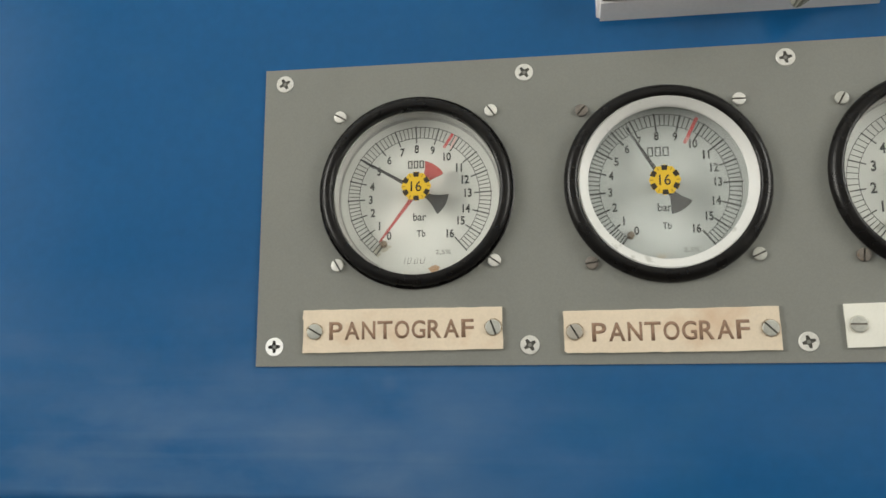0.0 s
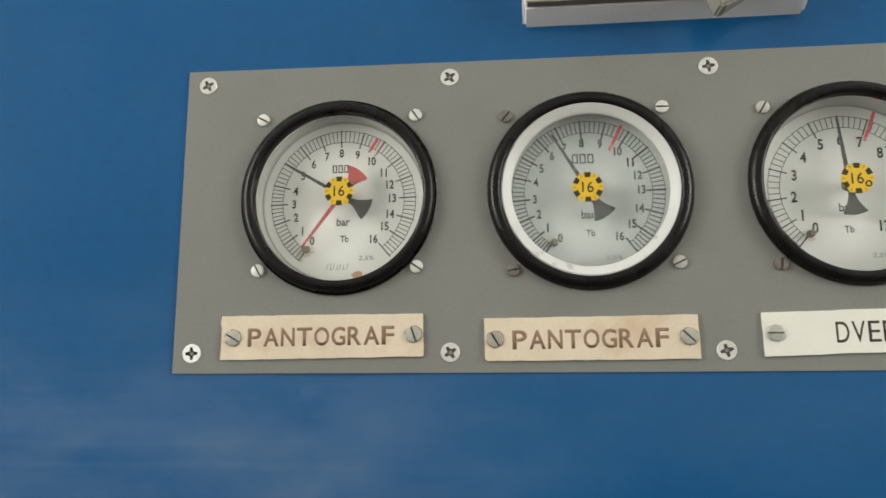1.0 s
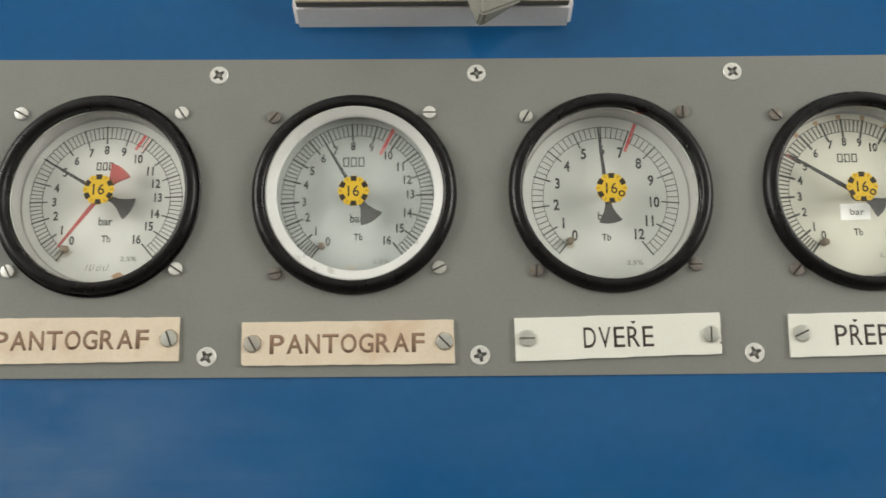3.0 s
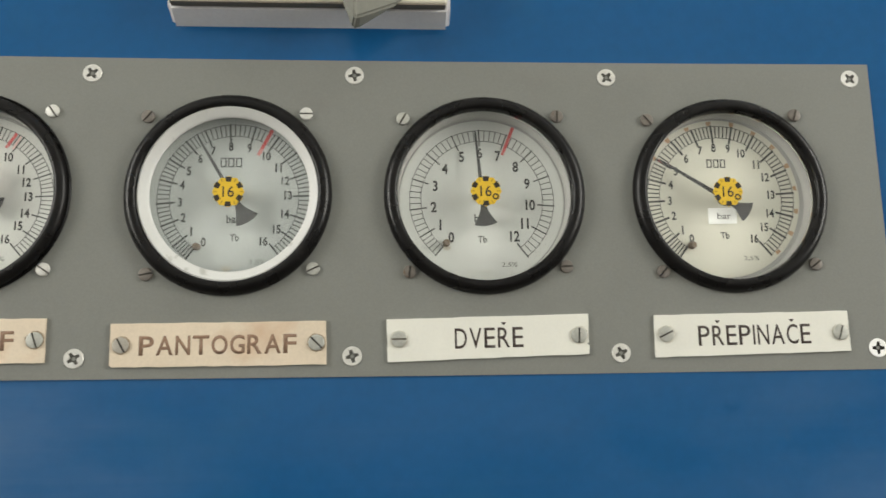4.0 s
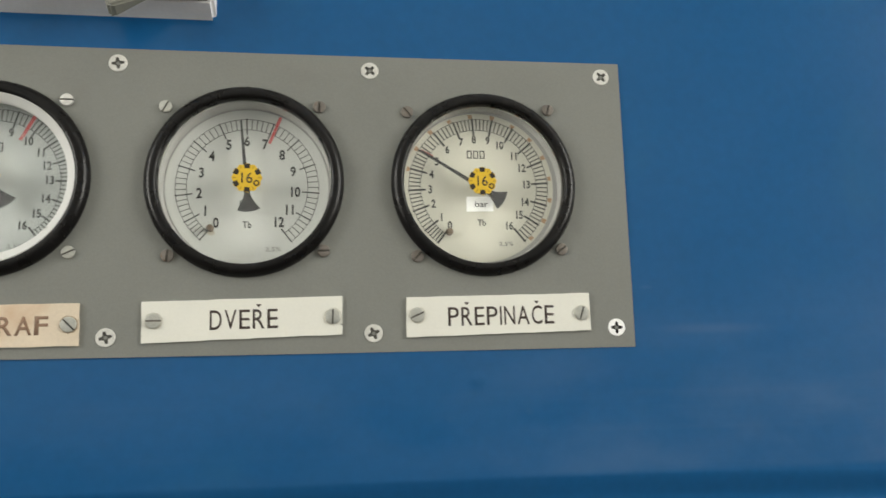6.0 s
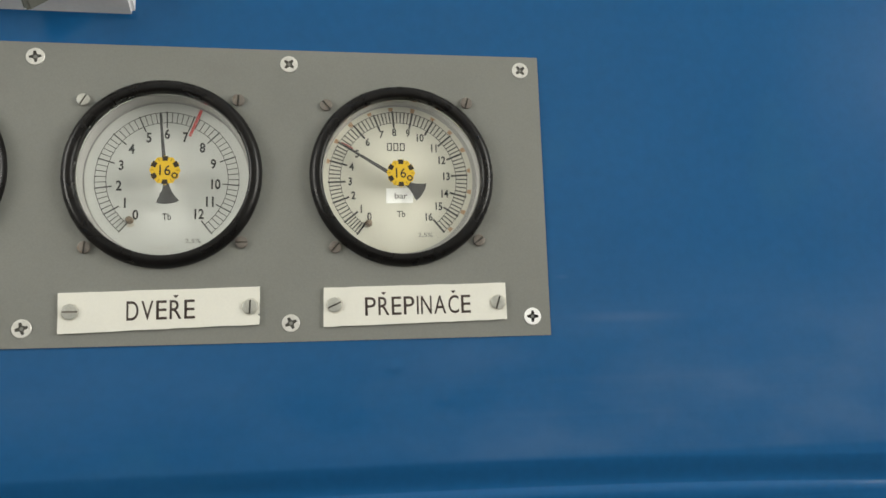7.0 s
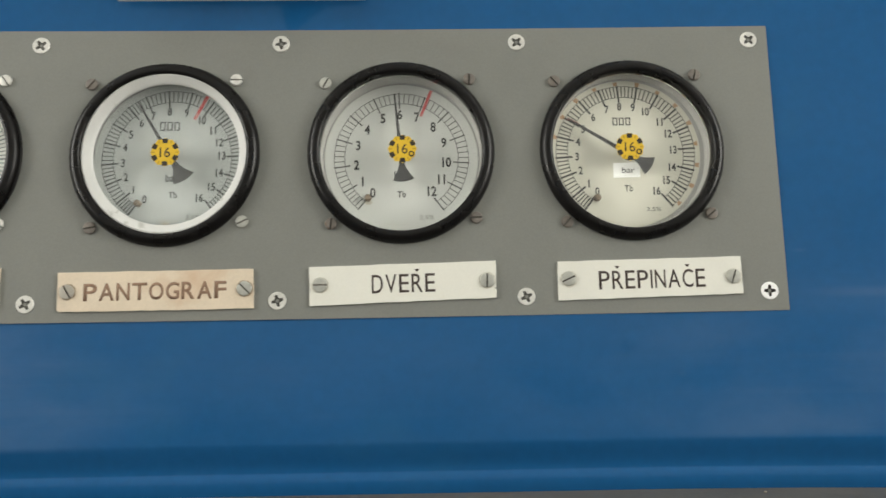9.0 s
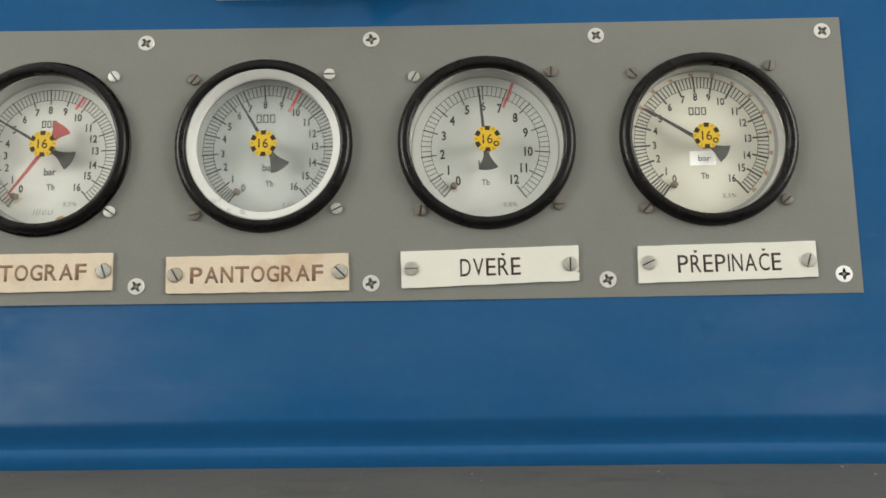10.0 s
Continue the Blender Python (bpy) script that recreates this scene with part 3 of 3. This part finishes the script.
    if bar_label:
        part("paper_label", sheet([(bx - 0.0053, bz - 0.0029), (bx + 0.0049, bz - 0.0027), (bx + 0.0050, bz + 0.0030), (bx - 0.0052, bz + 0.0028)], [], -0.00016, -0.00002), PAPER, dial, "small white paper label", smooth=False)
        lettering("lettering", "bar", 0.0022, bx + 0.0004, -0.00016, bz, INK, dial, 1.2, 0.0)
    else:
        lettering("lettering", "bar", 0.0029, bx, 0, bz, INK, dial, 0.9, 0.012)
    tx, tz = on_dial(*words["type"])
    lettering("lettering", "Tb", 0.0024, tx, 0, tz, INK, dial, 0.86, 0.008)
    tx, tz = on_dial(*words["class"])
    lettering("lettering", "2,5%", 0.0018, tx, 0, tz, FAINT_INK, dial, 1.35, 0.004)
    px, pz = on_dial(*pin)
    part("stop_pin", lathe([(0, -0.0026), (0.0009, -0.0026), (0.0012, -0.0021), (0.0013, 0)], 20), RUST, dial, "rusty brown stop pin", pose(px, 0, pz))
    # pointers
    for tip, mat, y, note in needles:
        dx, dz = tip[0] - pivot[0], tip[1] - pivot[1]
        bm = pointer_mesh(math.hypot(dx, dz), fan)
        part("pointer", bm, mat, g, note, pose(pivot[0], y, pivot[1], 0, -math.degrees(math.atan2(dz, dx)), 0), angle=30)
    rise = depth - min(h[2] for h in needles)
    part("spindle", lathe([(0, -rise), (0.0011, -rise), (0.0012, 0.0003 - rise), (0.0012, 0)], 20), DULL, g, "", pose(pivot[0], depth, pivot[1]))
    for p, q, w, mat, note in limit or ():
        bm = bmesh.new()
        bar(bm, on_dial(*p), on_dial(*q), w, w * 1.15, -0.00014, 0)
        part("limit_mark", bm, mat, dial, note, smooth=False)
    # round inspection sticker on the glass
    outline = []
    for k in range(96):
        t = 2 * math.pi * k / 96
        r = 0.0051 + 0.00022 * math.cos(12 * t)
        outline.append((r * math.cos(t), r * math.sin(t)))
    st = part("sticker", sheet(outline, [], -0.00018, -0.00003), YELLOW, g, "yellow inspection sticker with black notches", pose(sticker[0], front, sticker[1]), smooth=False)
    for k in range(6):
        c, s = math.cos(radians(90 + 60 * k)), math.sin(radians(90 + 60 * k))
        if punched and k == 4:
            part("punch_ring", lathe([(0.0006, -0.00026), (0.0011, -0.00026), (0.0011, -0.00016), (0.0006, -0.00016)], 20, True), STICKER_BLACK, st, "", pose(0.0038 * c, 0, 0.0038 * s))
            continue
        bm = bmesh.new()
        bar(bm, (0.0034 * c, 0.0034 * s), (0.0051 * c, 0.0051 * s), 0.0017, 0.0022, -0.00026, -0.00016)
        part("notch", bm, STICKER_BLACK, st, smooth=False)
    for k in range(6):
        # fine printed strokes between the notches
        c, s = math.cos(radians(60 + 60 * k)), math.sin(radians(60 + 60 * k))
        bm = bmesh.new()
        bar(bm, (0.0038 * c, 0.0038 * s), (0.0049 * c, 0.0049 * s), 0.0003, 0.0003, -0.00022, -0.00016)
        part("stroke", bm, STICKER_BROWN, st, smooth=False)
    lettering("numeral", "16", 0.0037, 0, -0.00018, 0, STICKER_BLACK, st, 0.95, 0.004)
    for (sx, sz), turn, kind in screws:
        screw(kind, g, sx - x, 0, Z0 + sz - GZ, turn, "tarnished brown slotted screw" if kind == "dull" else "")
    return g, dial


BLACK_HAND, RED_HAND, LINE = "thin black pointer with a fan-shaped tail", "thin red pointer with a fan-shaped tail", "hand-painted red limit line"
g1, d1 = gauge(GAUGES[0], 16, 0.0069, (0.0001, -0.0003), 0.0260, 0.0217, 0.0177, 0.0287, 235.0, 17.92, (233.3, -49.7),
               (-2.9, -1.4, -1.3, 0.6, 2.7, 0.8, 0.5, 0.4, 1.0, -0.2, -1.2, -3.0, -1.2, 0.4, -0.3, 2.2, 0.9), DIAL, (0.0004, 0.0010),
               [((-0.0134, -0.0174), RED, 0.0026, RED_HAND), ((-0.0208, 0.0136), NEEDLE, 0.0042, BLACK_HAND)], (0.0001, 0.0019), (-0.0127, -0.0174),
               {"mark": (-0.0010, 0.0116, 0.0058, 0.0029), "bar": (0.0003, -0.0077), "type": (0.0008, -0.0138), "class": (0.0087, -0.0208)},
               "round pressure gauge, black rim, white dial, black and red pointers",
               [((0.0211, -0.0139), -28, "small"), ((0.0755, -0.0141), -55, "small"), ((0.0210, -0.0679), -60, "small"), ((0.0759, -0.0675), -35, "small")],
               limit=[((0.0092, 0.0174), (0.0124, 0.0225), 0.0010, RED_MARK, LINE), ((0.0115, 0.0169), (0.0138, 0.0214), 0.0006, PINK, "faded pink limit line")], lipped=True)
g2, d2 = gauge(GAUGES[1], 16, 0.0081, (0.0002, 0.0004), 0.0262, 0.0218, 0.0183, 0.0290, 239.95, 18.37, (233.5, -52.4),
               (-2.7, -1.7, -1.1, -0.1, -0.6, 0.8, 0.8, 3.3, 2.1, 0.5, -2.0, -2.0, -0.1, 1.8, -0.7, -1.2, -1.8), DIAL_COOL, (0.0000, 0.0009),
               [((-0.0121, 0.0212), NEEDLE, 0.0046, BLACK_HAND)], (-0.0004, 0.0009), (-0.0118, -0.0167),
               {"mark": (-0.0012, 0.0129, 0.0074, 0.0034), "bar": (0.0001, -0.0070), "type": (0.0006, -0.0135), "class": (0.0083, -0.0221)},
               "round pressure gauge, black rim, chipped white inner ring, white dial",
               [((0.1069, -0.0158), 50, "dull"), ((0.1595, -0.0145), 0, "small"), ((0.1085, -0.0693), 10, "dull"), ((0.1625, -0.0677), 25, "grey")],
               white_ring=True, weight=1.3, limit=[((0.0080, 0.0155), (0.0126, 0.0246), 0.0011, RED_MARK, LINE)], fan=0.0112)
g3, d3 = gauge(GAUGES[2], 12, 0.0089, (-0.0001, -0.0002), 0.0254, 0.0213, 0.0171, 0.0289, 235.17, 23.95, (229.8, -52.0),
               (-4.8, -0.2, 0.9, -0.8, -0.6, -1.6, 0.2, 1.9, 1.5, 0.7, -1.3, -0.8, 3.5), DIAL_GREY, (-0.0003, 0.0004),
               [((-0.0025, 0.0238), NEEDLE, 0.0050, BLACK_HAND)], (0.0004, 0.0011), (-0.0128, -0.0155),
               {"bar": (-0.0005, -0.0066), "type": (-0.0002, -0.0141), "class": (0.0091, -0.0231)},
               "round pressure gauge, black rim, white dial with scale to twelve",
               [((0.1923, -0.0160), 60, "grey"), ((0.2455, -0.0148), 88, "dull"), ((0.1944, -0.0689), 84, "dull"), ((0.2470, -0.0673), 2, "dull")],
               limit=[((0.0074, 0.0162), (0.0114, 0.0262), 0.0010, RED_MARK, LINE)], punched=True, fan=0.0105, high=0.0038)
g4, d4 = gauge(GAUGES[3], 16, 0.0064, (-0.0008, 0.0001), 0.0264, 0.0219, 0.0184, 0.0285, 237.49, 17.96, (233.0, -50.6),
               (-5.5, -0.8, -1.2, -0.4, -0.4, 0.7, -0.7, -1.8, 0.6, 2.2, 4.4, 1.6, 2.3, -0.2, -3.5, -2.9, -2.6), DIAL_OLD, (-0.0006, -0.0007),
               [((-0.0229, 0.0131), NEEDLE, 0.0036, BLACK_HAND)], (-0.0006, 0.0010), (-0.0124, -0.0170),
               {"mark": (-0.0017, 0.0126, 0.0068, 0.0031), "bar": (-0.0005, -0.0064), "type": (-0.0002, -0.0134), "class": (0.0088, -0.0215)},
               "round pressure gauge, black rim, yellowed dial with brown spots",
               [((0.2772, -0.0159), -50, "dull"), ((0.3302, -0.0138), 75, "dull"), ((0.2801, -0.0692), 48, "dull"), ((0.3332, -0.0668), 38, "dull")],
               weight=1.55, fan=0.0100, bar_label=True, punched=True, limit=[((-0.0180, 0.0116), (-0.0224, 0.0139), 0.0009, RED_BROWN, "faded red limit line")])

# ---- marks of age on the dials ----
for k in range(13):
    a = radians(166 - 17.6 * k)
    c, s_ = math.cos(a), math.sin(a)
    bm = bmesh.new()
    r0, r1 = 0.0266, 0.0281 + 0.0002 * ((k * 7) % 3 - 1)
    bar(bm, (r0 * c, r0 * s_), (r1 * c, r1 * s_), 0.0013, 0.0019, -0.00005, 0)
    part("brown_spot", bm, STAIN, d4, smooth=False)
rnd = random.Random(5)


def smudge(dial, x, z, rx, rz, mat, seed):
    """A dirty smear with a ragged outline."""
    q = random.Random(seed)
    out = []
    for k in range(22):
        f = q.uniform(0.6, 1.0)
        out.append((x + rx * f * math.cos(2 * math.pi * k / 22), z + rz * f * math.sin(2 * math.pi * k / 22)))
    part("smear", sheet(out, [], -0.00004, 0), mat, dial, "pale brown smear", smooth=False)


smudge(d1, -0.0125, -0.0182, 0.0026, 0.0018, SMEAR, 2)
smudge(d1, -0.0150, -0.0196, 0.0016, 0.0022, SMEAR, 3)
smudge(d2, -0.0020, -0.0246, 0.0022, 0.0010, SMEAR, 4)
smudge(d3, -0.0126, -0.0168, 0.0016, 0.0012, SMEAR, 6)

def scribble(dial, x0, x1, z, high, mat, n):
    """Writing that nobody can read: a row of short strokes."""
    bm = bmesh.new()
    step = (x1 - x0) / n
    for k in range(n):
        x = x0 + step * k
        bar(bm, (x, z - high * rnd.uniform(0.3, 0.5)), (x + step * rnd.uniform(0.1, 0.5), z + high * rnd.uniform(0.2, 0.5)), 0.00022, 0.00022, -0.00006, 0)
        if k % 2:
            bar(bm, (x, z - high * 0.4), (x + step * 0.8, z - high * 0.35), 0.0002, 0.0002, -0.00006, 0)
    part("worn_writing", bm, mat, dial, smooth=False)


scribble(d1, -0.0054, 0.0028, -0.0233, 0.0026, FAINT_INK, 7)
scribble(d2, -0.0040, 0.0030, -0.0236, 0.0012, PALE_INK, 9)
scribble(d3, -0.0058, 0.0028, -0.0251, 0.0012, PALE_INK, 10)
part("brown_spot", sheet([(0.0032, -0.0262), (0.0046, -0.0253), (0.0060, -0.0249), (0.0074, -0.0257), (0.0068, -0.0270), (0.0044, -0.0276)], [], -0.00005, 0), RUST_PALE, d1, smooth=False)
# ---- name plates ----
def name_plate(corners, text, x, z, high, long, mat, ink, screws, label, carons=(), turn=0.0, heavy=0.0, gap=0.26):
    cx = sum(c[0] for c in corners) / len(corners)
    cz = sum(c[1] for c in corners) / len(corners)
    p = thing("name_plate", pose(cx, 0, Z0 + cz), label, "name plate", "name plates under the gauges")
    grime_shade = GRIME_SHADE_OLD if mat is CREAM_OLD else GRIME_SHADE
    # slightly ragged hand-cut edges
    rnd = random.Random(int(cx * 10000))
    outline = []
    for k in range(len(corners)):
        a, b = corners[k], corners[(k + 1) % len(corners)]
        n = max(1, round(math.hypot(b[0] - a[0], b[1] - a[1]) / 0.0035))
        for i in range(n):
            f = i / n
            w = 0.00012 if i else 0.0
            outline.append((a[0] + (b[0] - a[0]) * f - cx + rnd.uniform(-w, w), a[1] + (b[1] - a[1]) * f - cz + rnd.uniform(-w, w)))
    part("plate", sheet(outline, [], -0.0008, -0.00002), mat, p, smooth=False)
    # each engraved letter has its own width, as cut with a stencil
    widths = [{"I": 0.16, "T": 1.06, "A": 1.08, "O": 1.04, "E": 0.86, "F": 0.86}.get(c, 0.96) for c in text]
    unit = long / (sum(widths) + gap * (len(text) - 1))
    at_x = x - long / 2
    slope = math.tan(radians(-turn))
    for k, (c, w) in enumerate(zip(text, widths)):
        mid = at_x + w * unit / 2
        dz = (mid - x) * slope
        letter = lettering("letter", c, high, mid - cx, -0.0008, z - cz + dz, ink, p, 1.0, heavy, 0.00005, "", turn)
        wide = max(v.co.x for v in letter.data.vertices) - min(v.co.x for v in letter.data.vertices)
        letter.scale = (w * unit / wide, 1, 1)
        if k in carons:
            bm = sheet([(-0.0009, 0.0009), (0.0009, 0.0009), (0.0002, 0), (-0.0002, 0)], [], -0.00005, 0)
            part("letter_accent", bm, ink, p, "", pose(mid - cx, -0.0008, z - cz + dz + high / 2 + 0.0008), smooth=False)
        at_x += (w + gap) * unit
    for sx, sz, t, kind in screws:
        # stained ring whose dark tone also paints the shadow round the screw head
        ring = [((0.0029 + rnd.uniform(-0.0002, 0.0003)) * math.cos(a * math.pi / 12), (0.0029 + rnd.uniform(-0.0002, 0.0003)) * math.sin(a * math.pi / 12)) for a in range(24)]
        part("grime_ring", sheet(ring, [], -0.00004, 0), grime_shade, p, "", pose(sx - cx, -0.0008, sz - cz), smooth=False)
        screw(kind, p, sx - cx, -0.0008, sz - cz, t)
    return p


name_plate([(0.0094, -0.0834), (0.0782, -0.0834), (0.0783, -0.0975), (0.0092, -0.0982), (0.0094, -0.0868), (0.0090, -0.0862)], "PANTOGRAF", 0.0436, -0.0906, 0.0062, 0.0500, CREAM_OLD, ENGRAVED,
           [(0.0135, -0.0909, -30, "plate"), (0.0751, -0.0903, -70, "plate")], "yellowed plastic name plate engraved in brown, two slotted screws", turn=-0.4, heavy=0.017, gap=0.15)
name_plate([(0.0984, -0.0853), (0.1670, -0.0849), (0.1673, -0.0990), (0.0994, -0.0992), (0.0986, -0.0985)], "PANTOGRAF", 0.1326, -0.0923, 0.0062, 0.0500, CREAM_OLD, ENGRAVED,
           [(0.1020, -0.0922, -60, "plate_dull"), (0.1640, -0.0919, -45, "plate")], "yellowed plastic name plate engraved in brown, stained at the screws", turn=-0.4, heavy=0.017, gap=0.15)
name_plate([(0.1867, -0.0846), (0.2535, -0.0832), (0.2535, -0.0926), (0.2528, -0.0931), (0.2536, -0.0936), (0.2534, -0.0965), (0.1870, -0.0985)], "DVERE", 0.2203, -0.0909, 0.0066, 0.0226, CREAM, ENGRAVED_BLACK,
           [(0.1907, -0.0911, 0, "plate_pale"), (0.2502, -0.0903, 88, "plate")], "cream white plastic name plate engraved in black", carons=(3,), turn=-0.9, heavy=0.002, gap=0.22)
name_plate([(0.2759, -0.0839), (0.3425, -0.0829), (0.3427, -0.0964), (0.2757, -0.0979)], "PREPINACE", 0.3098, -0.0907, 0.0066, 0.0386, CREAM, ENGRAVED_BLACK,
           [(0.2796, -0.0902, 25, "plate"), (0.3394, -0.0901, 72, "plate")], "cream white plastic name plate engraved in black letters", carons=(1, 7), turn=-0.6, heavy=0.002, gap=0.22)

# ---- switch box above the panel ----
sb = thing("switch_box", pose(0.1607, 0.002, Z0 + 0.0168), "off-white switch box with cream lid and grey pointed knob", "switch box")
def profile_block(points, x0, x1, bevel):
    """A profile of (y, z) drawn out along x, with rounded edges."""
    bm = bmesh.new()
    a = [bm.verts.new((x0, y, z)) for y, z in points]
    b = [bm.verts.new((x1, y, z)) for y, z in points]
    bm.faces.new(a)
    bm.faces.new(b[::-1])
    for k in range(len(points)):
        j = (k + 1) % len(points)
        bm.faces.new((a[j], a[k], b[k], b[j]))
    bmesh.ops.bevel(bm, geom=list(bm.edges), offset=bevel, segments=3, affect="EDGES")
    return bm


part("body", profile_block([(-0.0003, -0.0003), (-0.0100, 0.0037), (-0.0100, 0.0960), (-0.0003, 0.1010)], -0.0474, 0.0480, 0.0013), BOX, sb, angle=50)
# thin dark strip added for the shadow beneath the lid's lip
part("seal", block(-0.0456, 0.0460, -0.0131, -0.0098, 0.0036, 0.0041), LID_SHADE, sb, "dark brown strip added as the shadow line under the lid")
part("lid", block(-0.0464, 0.0468, -0.0135, -0.0098, 0.0040, 0.0948, 0.0012, seg=3), LID, sb, "cream plastic lid", angle=50)


# knob: a gable grip whose ridge runs down to the pointed tip
bm = bmesh.new()
for p in ((0.0106, -0.0135, 0.0300), (0.0108, -0.0135, 0.0060), (0.0148, -0.0135, -0.0056), (0.0165, -0.0135, -0.0057), (0.0322, -0.0135, 0.0046), (0.0326, -0.0135, 0.0300),
          (0.0158, -0.0205, -0.0046), (0.0172, -0.0205, -0.0046), (0.0172, -0.0225, 0.0300), (0.0200, -0.0225, 0.0300)):
    bm.verts.new(p)
bmesh.ops.convex_hull(bm, input=list(bm.verts))
bmesh.ops.dissolve_limit(bm, angle_limit=radians(4), verts=list(bm.verts), edges=list(bm.edges))
bmesh.ops.bevel(bm, geom=list(bm.edges), offset=0.0007, segments=3, affect="EDGES")
part("knob", bm, KNOB, sb, "grey plastic pointed knob")

# ---- crumbs and dirt on the desk ----
rnd = random.Random(11)
bm = bmesh.new()
for k in range(45):
    x, y, r = rnd.uniform(-0.1, 0.5), -0.002 - abs(rnd.gauss(0, 0.02)), rnd.uniform(0.00015, 0.0005)
    made = bmesh.ops.create_icosphere(bm, subdivisions=1, radius=r)["verts"]
    for v in made:
        v.co = Vector((v.co.x * rnd.uniform(0.8, 1.6) + x, v.co.y + y, LEDGE - fall(x) + (v.co.z + r) * 0.7))
tagged(part("crumbs", bm, CRUMB, None), "pale crumbs and grit lying on the dusty desk", "crumbs", kind="stuff")
